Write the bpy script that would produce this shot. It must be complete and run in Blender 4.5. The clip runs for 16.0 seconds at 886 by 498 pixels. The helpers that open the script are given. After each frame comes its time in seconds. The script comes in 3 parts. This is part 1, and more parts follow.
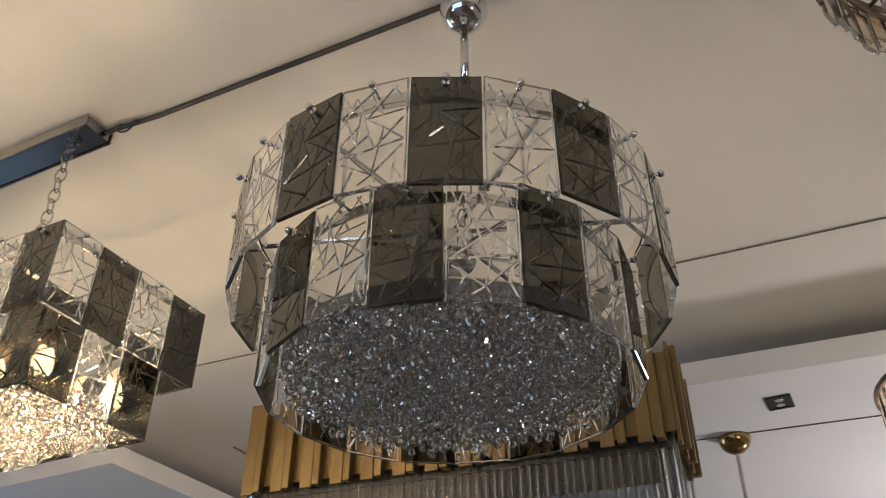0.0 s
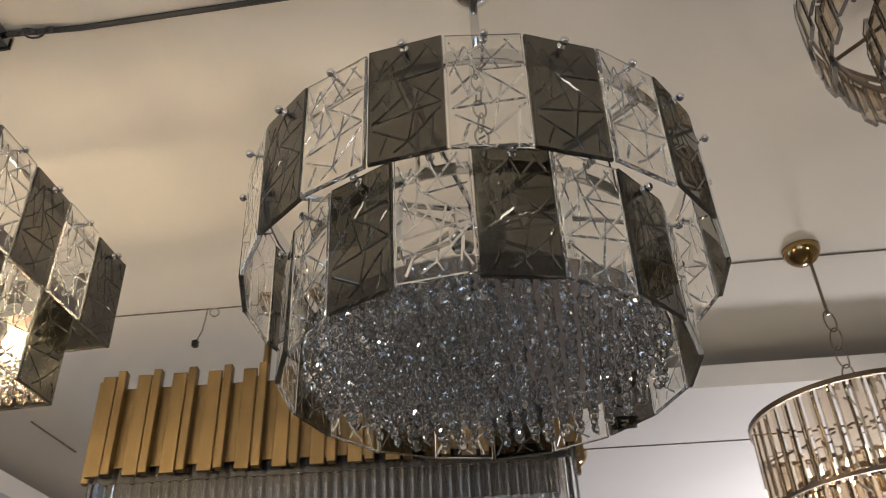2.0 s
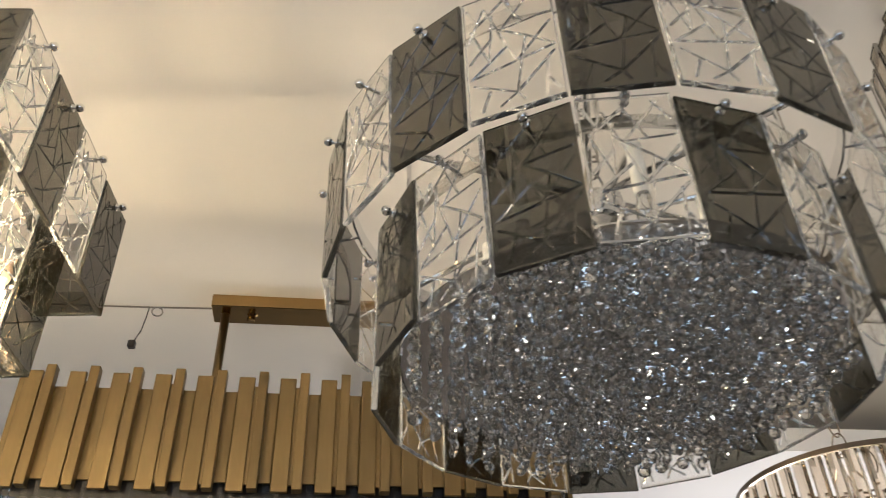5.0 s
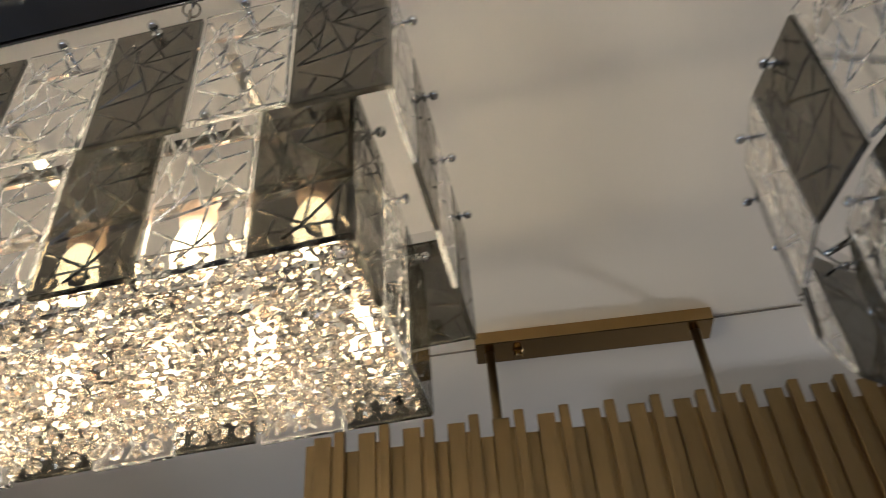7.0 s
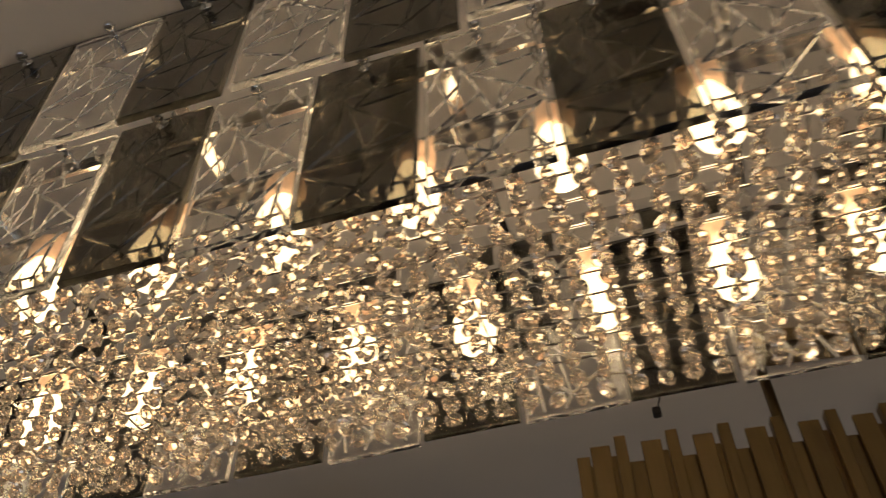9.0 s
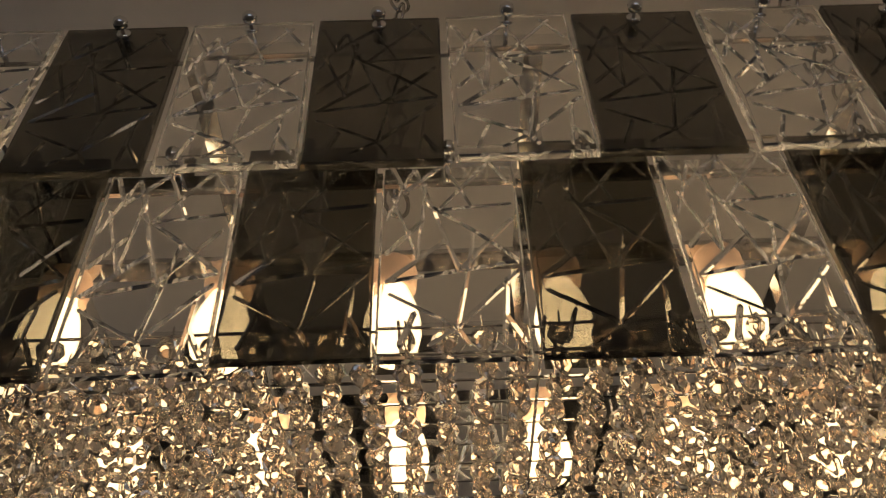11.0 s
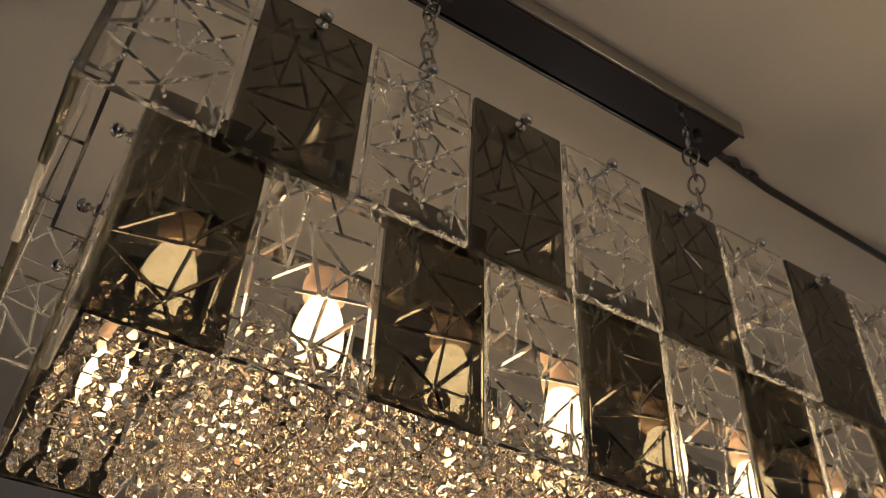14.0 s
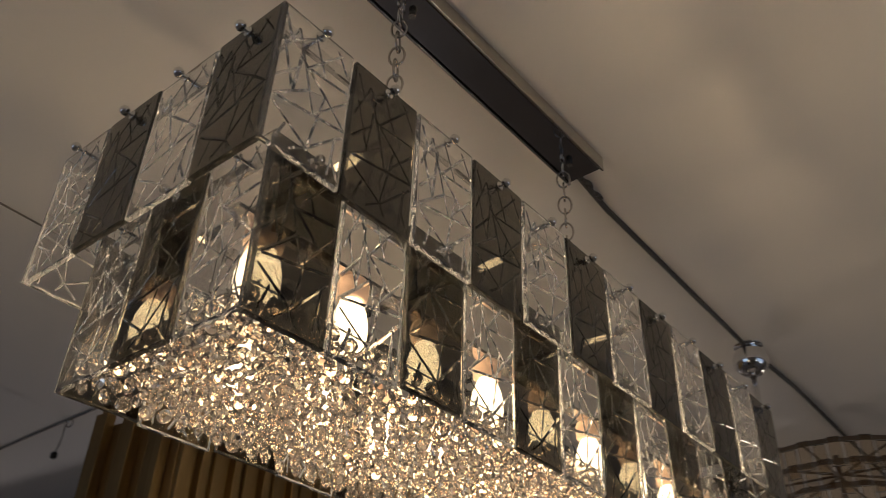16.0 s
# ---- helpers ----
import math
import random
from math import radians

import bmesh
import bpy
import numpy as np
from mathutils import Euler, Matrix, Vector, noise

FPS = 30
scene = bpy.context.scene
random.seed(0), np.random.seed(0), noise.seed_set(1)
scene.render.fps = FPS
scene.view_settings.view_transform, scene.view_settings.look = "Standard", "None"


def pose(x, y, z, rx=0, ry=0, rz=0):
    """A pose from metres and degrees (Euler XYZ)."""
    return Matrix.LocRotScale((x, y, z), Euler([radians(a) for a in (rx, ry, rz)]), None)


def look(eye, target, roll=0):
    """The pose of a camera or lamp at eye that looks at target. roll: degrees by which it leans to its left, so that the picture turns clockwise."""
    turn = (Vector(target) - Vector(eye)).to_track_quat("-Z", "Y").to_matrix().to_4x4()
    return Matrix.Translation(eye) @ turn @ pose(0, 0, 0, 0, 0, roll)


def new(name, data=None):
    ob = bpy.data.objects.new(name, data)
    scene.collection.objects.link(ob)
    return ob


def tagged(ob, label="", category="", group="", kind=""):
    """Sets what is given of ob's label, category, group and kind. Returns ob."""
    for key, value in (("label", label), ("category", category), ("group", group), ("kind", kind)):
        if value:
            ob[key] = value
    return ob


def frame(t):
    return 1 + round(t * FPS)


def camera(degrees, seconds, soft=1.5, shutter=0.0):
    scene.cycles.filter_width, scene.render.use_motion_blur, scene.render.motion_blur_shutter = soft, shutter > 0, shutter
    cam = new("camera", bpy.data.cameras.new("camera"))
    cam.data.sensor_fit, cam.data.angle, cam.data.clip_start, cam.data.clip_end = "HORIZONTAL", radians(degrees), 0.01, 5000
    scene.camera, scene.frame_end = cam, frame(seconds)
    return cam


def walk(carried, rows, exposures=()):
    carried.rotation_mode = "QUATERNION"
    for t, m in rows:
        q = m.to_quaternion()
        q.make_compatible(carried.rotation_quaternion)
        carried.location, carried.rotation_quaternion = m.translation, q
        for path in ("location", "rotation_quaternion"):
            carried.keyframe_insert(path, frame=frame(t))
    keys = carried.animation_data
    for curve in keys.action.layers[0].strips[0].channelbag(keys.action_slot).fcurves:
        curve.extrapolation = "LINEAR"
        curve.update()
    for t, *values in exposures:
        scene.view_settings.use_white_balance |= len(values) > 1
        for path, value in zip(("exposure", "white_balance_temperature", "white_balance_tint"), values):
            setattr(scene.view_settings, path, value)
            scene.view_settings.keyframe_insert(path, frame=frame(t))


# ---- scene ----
from mathutils.geometry import delaunay_2d_cdt

cam = camera(55.0, 16.0, soft=0.8, shutter=0.5)
# the phone's own exposure and white balance
EXPOSURES = [
    (0.0, -0.42, 5600, 6),
    (3.0, -0.2, 5600, 5),
    (5.5, 0.15, 5450, 3),
    (6.5, -0.6, 5150, 3),
    (7.5, -0.8, 5200, 4),
    (8.0, -1.1, 5650, 6),
    (9.0, -2.02, 6150, 9),
    (10.0, -2.4, 6200, 10),
    (12.5, -2.35, 6150, 10),
    (14.5, -2.0, 6250, 10),
    (15.5, -1.85, 6150, 10),
    (16.0, -1.8, 5700, 10),
]
PATH = [
    (0, (3.001, -1.015, 1.446), (2.252, 0.454, 2.577), 0.1),
    (0.5, (2.847, -1.051, 1.463), (2.245, 0.493, 2.582), -1.6),
    (1, (2.699, -1.088, 1.461), (2.235, 0.514, 2.565), -2.7),
    (1.5, (2.598, -1.079, 1.463), (2.23, 0.54, 2.577), -2.5),
    (2, (2.477, -1.043, 1.487), (2.242, 0.592, 2.615), -2.6),
    (2.5, (2.365, -1.047, 1.515), (2.279, 0.601, 2.646), -2.1),
    (3, (2.226, -1.041, 1.518), (2.309, 0.609, 2.646), -2.6),
    (3.2, (2.179, -1.055, 1.518), (2.331, 0.601, 2.629), -2.9),
    (5.5, (1.996, -0.705, 1.576), (1.998, 0.846, 2.839), -2.4),
    (6, (1.864, -0.658, 1.647), (1.768, 0.869, 2.935), -4.6),
    (6.5, (1.742, -0.619, 1.659), (1.578, 0.894, 2.956), -4.3),
    (7, (1.626, -0.556, 1.642), (1.39, 0.918, 2.973), -4.7),
    (7.5, (1.544, -0.484, 1.663), (1.183, 0.917, 3.044), -2.6),
    (8, (1.394, -0.48, 1.669), (0.985, 0.885, 3.072), -0.7),
    (8.5, (1.242, -0.462, 1.659), (0.846, 0.914, 3.055), -1.2),
    (9, (1.096, -0.388, 1.67), (0.69, 0.934, 3.115), -1.0),
    (9.5, (0.948, -0.34, 1.707), (0.552, 0.899, 3.226), -0.1),
    (10, (0.738, -0.34, 1.76), (0.485, 0.899, 3.309), -1.1),
    (10.2, (0.647, -0.36, 1.787), (0.503, 0.936, 3.303), -3.4),
    (12.3, (0.404, -0.505, 1.89), (0.619, 0.954, 3.239), 0.8),
    (12.5, (0.372, -0.512, 1.89), (0.662, 0.944, 3.228), 0.7),
    (13, (0.264, -0.497, 1.894), (0.762, 0.928, 3.206), 0.7),
    (13.5, (0.131, -0.498, 1.884), (0.798, 0.873, 3.177), 2.0),
    (14, (0.044, -0.524, 1.876), (0.81, 0.804, 3.16), 3.2),
    (14.5, (-0.039, -0.59, 1.85), (0.795, 0.71, 3.118), 3.8),
    (15, (-0.144, -0.651, 1.832), (0.808, 0.618, 3.05), 3.0),
    (15.5, (-0.244, -0.637, 1.817), (0.853, 0.565, 2.978), 2.6),
    (16, (-0.387, -0.599, 1.798), (0.869, 0.477, 2.922), 2.1),
]
walk(cam, [(t, look(eye, target, roll)) for t, eye, target, roll in PATH], EXPOSURES)

# ---- world and large lights ----
world = bpy.data.worlds.new("world")
scene.world = world
world.use_nodes = True
bg = world.node_tree.nodes["Background"]
bg.inputs["Color"].default_value = (0.55, 0.68, 1.0, 1)
bg.inputs["Strength"].default_value = 0.6


def area_lamp(name, m, sx, sy, power, color):
    data = bpy.data.lights.new(name, "AREA")
    data.shape, data.size, data.size_y, data.energy, data.color = "RECTANGLE", sx, sy, power, color
    ob = new(name, data)
    ob.matrix_world = m
    return ob


def fill_lamp(name, place, power, radius, color):
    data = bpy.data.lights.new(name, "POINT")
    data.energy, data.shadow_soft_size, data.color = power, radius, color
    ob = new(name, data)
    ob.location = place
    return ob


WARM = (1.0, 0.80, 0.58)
# daylight in the shop windows, warm unseen point lamps added as fill round about
area_lamp("window_daylight", look((-4.9, 2.2, 1.5), (0, 2.0, 1.9)), 3.6, 2.0, 70, (0.62, 0.80, 1.0))
area_lamp("window_daylight", look((1.5, -5.5, 1.6), (1.5, 0, 1.9)), 5.0, 2.2, 45, (0.75, 0.86, 1.0))
fill_lamp("unseen_fill", (4.9, -0.7, 1.9), 42, 0.18, WARM)
fill_lamp("unseen_fill", (0.3, -2.6, 1.8), 32, 0.18, WARM)
fill_lamp("unseen_fill", (2.6, -3.0, 1.7), 28, 0.18, WARM)
# stronger added fill, no fixture, to brighten the back soffit
fill_lamp("unseen_fill", (4.2, 4.2, 1.6), 170, 0.2, (1.0, 0.86, 0.76))


# ---- materials ----
def material(name, color, rough=0.5, metal=0.0, transmission=0.0, ior=1.5, noise_scale=0.0, noise_mix=0.15, bump=0.0, bump_scale=200.0,
             stretch=None, rand=0.0, rough_var=0.0, emission=None, strength=0.0):
    m = bpy.data.materials.new(name)
    m.use_nodes = True
    nt = m.node_tree
    b = nt.nodes["Principled BSDF"]
    b.inputs["Base Color"].default_value = (*color, 1)
    b.inputs["Roughness"].default_value = rough
    b.inputs["Metallic"].default_value = metal
    b.inputs["Transmission Weight"].default_value = transmission
    b.inputs["IOR"].default_value = ior
    if emission:
        b.inputs["Emission Color"].default_value = (*emission, 1)
        b.inputs["Emission Strength"].default_value = strength
    tc = nt.nodes.new("ShaderNodeTexCoord")
    mp = nt.nodes.new("ShaderNodeMapping")
    nt.links.new(tc.outputs["Object"], mp.inputs["Vector"])
    if stretch:
        mp.inputs["Scale"].default_value = stretch
    if noise_scale:
        n = nt.nodes.new("ShaderNodeTexNoise")
        n.inputs["Scale"].default_value = noise_scale
        n.inputs["Detail"].default_value = 6
        nt.links.new(mp.outputs["Vector"], n.inputs["Vector"])
        ramp = nt.nodes.new("ShaderNodeMapRange")
        ramp.inputs["To Min"].default_value = 1 - noise_mix
        ramp.inputs["To Max"].default_value = 1 + noise_mix
        nt.links.new(n.outputs["Fac"], ramp.inputs["Value"])
        last = ramp.outputs["Result"]
        if rand:
            oi = nt.nodes.new("ShaderNodeObjectInfo")
            rr = nt.nodes.new("ShaderNodeMapRange")
            rr.inputs["To Min"].default_value = 1 - rand
            rr.inputs["To Max"].default_value = 1 + rand
            nt.links.new(oi.outputs["Random"], rr.inputs["Value"])
            mul = nt.nodes.new("ShaderNodeMath")
            mul.operation = "MULTIPLY"
            nt.links.new(last, mul.inputs[0])
            nt.links.new(rr.outputs["Result"], mul.inputs[1])
            last = mul.outputs[0]
        mix = nt.nodes.new("ShaderNodeVectorMath")
        mix.operation = "SCALE"
        mix.inputs[0].default_value = color
        nt.links.new(last, mix.inputs["Scale"])
        nt.links.new(mix.outputs["Vector"], b.inputs["Base Color"])
        if rough_var:
            rv = nt.nodes.new("ShaderNodeMapRange")
            rv.inputs["To Min"].default_value = max(0.02, rough - rough_var)
            rv.inputs["To Max"].default_value = rough + rough_var
            nt.links.new(n.outputs["Fac"], rv.inputs["Value"])
            nt.links.new(rv.outputs["Result"], b.inputs["Roughness"])
    if bump:
        n2 = nt.nodes.new("ShaderNodeTexNoise")
        n2.inputs["Scale"].default_value = bump_scale
        n2.inputs["Detail"].default_value = 3
        nt.links.new(mp.outputs["Vector"], n2.inputs["Vector"])
        bp = nt.nodes.new("ShaderNodeBump")
        bp.inputs["Strength"].default_value = bump
        bp.inputs["Distance"].default_value = 0.002
        nt.links.new(n2.outputs["Fac"], bp.inputs["Height"])
        nt.links.new(bp.outputs["Normal"], b.inputs["Normal"])
    return m


M_CEIL = material("ceiling_paint", (0.72, 0.68, 0.63), 0.75, noise_scale=1.3, noise_mix=0.05, bump=0.25, bump_scale=60)
M_SOFFIT = material("soffit_paint", (0.80, 0.77, 0.76), 0.7, noise_scale=2.0, noise_mix=0.04, bump=0.2, bump_scale=80)
M_WALL = material("wall_paint", (0.34, 0.31, 0.28), 0.8, noise_scale=1.5, noise_mix=0.08, bump=0.2, bump_scale=50)
M_FLOOR = material("floor_stone", (0.10, 0.085, 0.07), 0.3, noise_scale=3.0, noise_mix=0.2, bump=0.1, bump_scale=30)
M_CLEAR = material("clear_glass", (0.96, 0.95, 0.92), 0.0, transmission=1.0, ior=1.48)
M_SMOKE = material("smoked_glass", (0.13, 0.124, 0.101), 0.0, transmission=1.0, ior=1.48)
M_CLEAR_LINE = material("clear_moulded_line", (0.97, 0.955, 0.925), 0.03, transmission=0.85, ior=1.48)
M_SMOKE_LINE = material("smoked_moulded_line", (0.22, 0.21, 0.18), 0.03, transmission=0.93, ior=1.48)
M_CRYSTAL = material("cut_crystal", (0.96, 0.94, 0.90), 0.0, transmission=0.995, ior=1.6)
M_CHAMPAGNE = material("champagne_crystal", (0.96, 0.88, 0.79), 0.0, transmission=0.982, ior=1.6)
M_TUBE = material("tube_glass", (0.93, 0.93, 0.92), 0.02, transmission=1.0, ior=1.45)
M_BAR = material("smoke_bar_glass", (0.80, 0.70, 0.56), 0.03, transmission=1.0, ior=1.5)
M_CHROME = material("chrome", (0.78, 0.78, 0.78), 0.08, 1.0, noise_scale=20, noise_mix=0.08, rough_var=0.05)
M_STEEL = material("nickel_steel", (0.50, 0.48, 0.45), 0.22, 1.0, noise_scale=30, noise_mix=0.15, rough_var=0.08)
M_CHANNEL = material("channel_metal", (0.40, 0.40, 0.41), 0.06, 1.0, noise_scale=12, noise_mix=0.12, rough_var=0.05)
M_BRASS = material("brushed_brass", (0.24, 0.171, 0.078), 0.38, 1.0, noise_scale=14, noise_mix=0.18, stretch=(6, 6, 0.6), bump=0.12, bump_scale=160, rand=0.1, rough_var=0.08)
M_POLBRASS = material("polished_brass", (0.38, 0.26, 0.11), 0.16, 1.0, noise_scale=15, noise_mix=0.15, rough_var=0.06)
M_BRONZE = material("dark_bronze", (0.17, 0.13, 0.095), 0.35, 0.9, noise_scale=25, noise_mix=0.25)
M_BLACK = material("black_metal", (0.018, 0.016, 0.015), 0.35, 0.3, noise_scale=30, noise_mix=0.3)
M_CABLE = material("grey_cable", (0.05, 0.045, 0.04), 0.6, noise_scale=40, noise_mix=0.3)
M_LINE = material("ceiling_wire", (0.16, 0.14, 0.12), 0.7, noise_scale=40, noise_mix=0.3)
M_SOCKET = material("ceramic_socket", (0.75, 0.52, 0.36), 0.45, noise_scale=60, noise_mix=0.2)
M_SLEEVE = material("white_plastic", (0.72, 0.70, 0.66), 0.4, noise_scale=30, noise_mix=0.05)
M_BULB = material("glowing_bulb", (0.9, 0.85, 0.75), 0.3, emission=(1.0, 0.70, 0.38), strength=345.0)
M_BULB_SMALL = material("glowing_candle", (0.9, 0.85, 0.75), 0.3, emission=(1.0, 0.80, 0.52), strength=70.0)


# ---- mesh helpers ----
def mesh_of(name, bm, mat, smooth=False):
    me = bpy.data.meshes.new(name)
    bmesh.ops.recalc_face_normals(bm, faces=bm.faces[:])
    if smooth:
        for f in bm.faces:
            f.smooth = True
    bm.to_mesh(me)
    bm.free()
    me.materials.append(mat)
    return me


def part(name, data, parent, label="", m=None, mat=None, smooth=False, kind=""):
    if isinstance(data, bmesh.types.BMesh):
        data = mesh_of(name, data, mat, smooth)
    ob = new(name, data)
    ob.parent = parent
    if m is not None:
        ob.matrix_basis = m
    if label or kind:
        tagged(ob, label, kind=kind)
    return ob


def box(bm, x0, x1, y0, y1, z0, z1, bevel=0.0):
    r = bmesh.ops.create_cube(bm, size=1.0, matrix=Matrix.Translation(((x0 + x1) / 2, (y0 + y1) / 2, (z0 + z1) / 2)) @ Matrix.Diagonal((x1 - x0, y1 - y0, z1 - z0, 1)))
    if bevel:
        edges = {e for v in r["verts"] for e in v.link_edges}
        bmesh.ops.bevel(bm, geom=list(edges), offset=bevel, segments=1, affect="EDGES")
    return bm


def rod(bm, a, b, r, sides=8, cap=True):
    a, b = Vector(a), Vector(b)
    d = b - a
    m = Matrix.Translation((a + b) / 2) @ d.to_track_quat("Z", "Y").to_matrix().to_4x4()
    bmesh.ops.create_cone(bm, cap_ends=cap, segments=sides, radius1=r, radius2=r, depth=d.length, matrix=m)
    return bm


def lathe(bm, profile, sides=24, m=Matrix.Identity(4)):
    rings = []
    for r, z in profile:
        rings.append([bm.verts.new(m @ Vector((r * math.cos(2 * math.pi * k / sides), r * math.sin(2 * math.pi * k / sides), z))) for k in range(sides)])
    for a, b in zip(rings, rings[1:]):
        for k in range(sides):
            bm.faces.new((a[k], a[(k + 1) % sides], b[(k + 1) % sides], b[k]))
    bm.faces.new(rings[0][::-1])
    bm.faces.new(rings[-1])
    return bm


def ring_wire(bm, R, r, m, big=16, small=6, sx=1.0, sy=1.0):
    rings = []
    for k in range(big):
        a = 2 * math.pi * k / big
        c, d = Vector((R * sx * math.cos(a), R * sy * math.sin(a), 0)), Vector((math.cos(a), math.sin(a), 0))
        rings.append([bm.verts.new(m @ (c + d * r * math.cos(2 * math.pi * j / small) + Vector((0, 0, r * math.sin(2 * math.pi * j / small))))) for j in range(small)])
    for k in range(big):
        a, b = rings[k], rings[(k + 1) % big]
        for j in range(small):
            bm.faces.new((a[j], a[(j + 1) % small], b[(j + 1) % small], b[j]))
    return bm


def band(bm, R, z0, z1, thick, sides=48, cx=0.0, cy=0.0):
    """A flat hoop standing on edge."""
    rings = []
    for r, z in ((R, z0), (R, z1), (R - thick, z1), (R - thick, z0)):
        rings.append([bm.verts.new((cx + r * math.cos(2 * math.pi * k / sides), cy + r * math.sin(2 * math.pi * k / sides), z)) for k in range(sides)])
    for i in range(4):
        a, b = rings[i], rings[(i + 1) % 4]
        for k in range(sides):
            bm.faces.new((a[k], a[(k + 1) % sides], b[(k + 1) % sides], b[k]))
    return bm


def thing(name, place, label, category, group=""):
    ob = new(name)
    ob.empty_display_size = 0.1
    ob.location = place
    return tagged(ob, label, category, group)


def glassy(ob):
    ob.visible_shadow = False
    return ob


# ---- the room ----
CEIL, SOFFIT = 3.26, 3.02


def slab(name, x0, x1, y0, y1, z0, z1, mat, label, category):
    bm = box(bmesh.new(), x0, x1, y0, y1, z0, z1)
    return tagged(new(name, mesh_of(name, bm, mat)), label, category, kind="structure")


slab("floor", -5, 7.2, -5.6, 6.2, -0.1, 0, M_FLOOR, "beige polished stone showroom floor", "floor")
slab("ceiling", -5, 7.2, -5.6, 6.2, CEIL, CEIL + 0.12, M_CEIL, "plain off-white painted plaster ceiling", "ceiling")
slab("wall_back", -5, 7.2, 6.2, 6.35, 0, CEIL, M_WALL, "plain painted showroom wall", "wall")
for k, (y0, y1, z0, z1) in enumerate(((-5.6, 0.4, 0, CEIL), (4.0, 6.2, 0, CEIL), (0.4, 4.0, 0, 0.5), (0.4, 4.0, 2.5, CEIL))):
    slab("wall_left_" + str(k + 1), -5.15, -5, y0, y1, z0, z1, M_WALL, "plain painted wall round a window", "wall")
slab("wall_right", 7.2, 7.35, -5.6, 6.2, 0, CEIL, M_WALL, "plain painted showroom wall", "wall")
# front wall with the shop window
for k, (x0, x1, z0, z1) in enumerate(((-5, -1.2, 0, CEIL), (4.2, 7.2, 0, CEIL), (-1.2, 4.2, 0, 0.4), (-1.2, 4.2, 2.8, CEIL))):
    slab("wall_front_" + str(k + 1), x0, x1, -5.75, -5.6, z0, z1, M_WALL, "plain painted wall round the shop window", "wall")


def soffit(name, x0, x1, y0, y1, lips):
    bm = bmesh.new()
    box(bm, x0, x1, y0, y1, SOFFIT, SOFFIT + 0.025)
    for lx0, lx1, ly0, ly1 in lips:
        box(bm, lx0, lx1, ly0, ly1, SOFFIT + 0.025, SOFFIT + 0.105)
    return tagged(new(name, mesh_of(name, bm, M_SOFFIT)), "dropped white plasterboard soffit with an unlit cove", "soffit", kind="structure")


back = soffit("soffit_1", 0, 5.6, 0, 4.2, ((0, 5.6, 0, 0.025), (0, 0.025, 0.025, 4.2)))
back.matrix_world = pose(2.1, 2.39, 0, 0, 0, 5)
soffit("soffit_2", -5, -0.455, 2.0, 6.2, ((-5, -0.455, 2.0, 2.025), (-0.48, -0.455, 2.025, 6.2)))


def surface_wire(name, points, r, z, label, mat):
    bm = bmesh.new()
    for a, b in zip(points, points[1:]):
        rod(bm, (*a, z - r), (*b, z - r), r, 6)
    return tagged(new(name, mesh_of(name, bm, mat)), label, "cable")


rng = random.Random(4)


def wavy(x0, x1, y, amp, n):
    return [(x0 + (x1 - x0) * k / n, y + rng.uniform(-amp, amp)) for k in range(n + 1)]


surface_wire("ceiling_cable", [(1.165, 0.280), (1.36, 0.297), (1.8, 0.306), (2.37, 0.318), (2.8, 0.303), (3.4, 0.312), (4.4, 0.33)], 0.008, CEIL, "grey cable clipped along the painted ceiling", M_CABLE)
surface_wire("ceiling_cable", wavy(-4.0, 0.38, 0.26, 0.008, 8), 0.008, CEIL, "grey cable clipped along the painted ceiling", M_CABLE)
surface_wire("ceiling_wire", [(x, y + 0.065 * x) for x, y in wavy(-2.5, 6.0, 1.66, 0.004, 14)], 0.0035, CEIL, "thin dark wire stretched along the ceiling", M_LINE)
surface_wire("soffit_wire", [(x, y + 0.1 * x) for x, y in wavy(2.2, 6.6, 2.81, 0.003, 10)], 0.003, SOFFIT, "thin dark wire along the white soffit", M_LINE)
surface_wire("ceiling_wire", [(1.29, 2.75), (1.285, 3.2), (1.29, 5.2)], 0.004, CEIL, "thin dark wire stretched along the ceiling", M_LINE)
surface_wire("stub_wire", [(-0.165, 2.575), (-0.165, 3.0)], 0.005, CEIL, "short grey wire end on the ceiling", M_LINE)

# ---- patterned glass panels ----
PW, PH, PT = 0.119, 0.219, 0.009


# the moulded star pattern that every panel shares: lines from (u, v) to (u, v), u across and v down
MOULD = [
    (.05, .69, .97, .61), (.05, .69, .47, .50), (.07, .745, .53, .89), (.53, .89, .68, .46), (.53, .89, .96, .66), (.56, .65, .24, .12),
    (.66, .45, .97, .60), (.26, .585, .07, .28), (.26, .585, .33, .20), (.42, .345, .96, .32), (.47, .10, .66, .33), (.17, .24, .47, .09),
    (.78, .05, .95, .20), (.88, .69, .83, .96), (.15, .96, .24, .83), (.34, .96, .53, .89), (.53, .89, .60, .96), (.86, .85, .97, .96),
    (.04, .08, .17, .25), (.03, .39, .23, .12), (.85, .06, .42, .345), (.55, .65, .96, .40), (.30, .30, .68, .46), (.04, .56, .30, .40),
]


def groove_height(x, z, strokes):
    deep = 0.0
    for a, b, w, h in strokes:
        d = b - a
        k = min(1.0, max(0.0, (Vector((x, z)) - a).dot(d) / d.length_squared))
        deep = max(deep, h * (1 - (Vector((x, z)) - a - d * k).length / (w / 2)))
    return deep


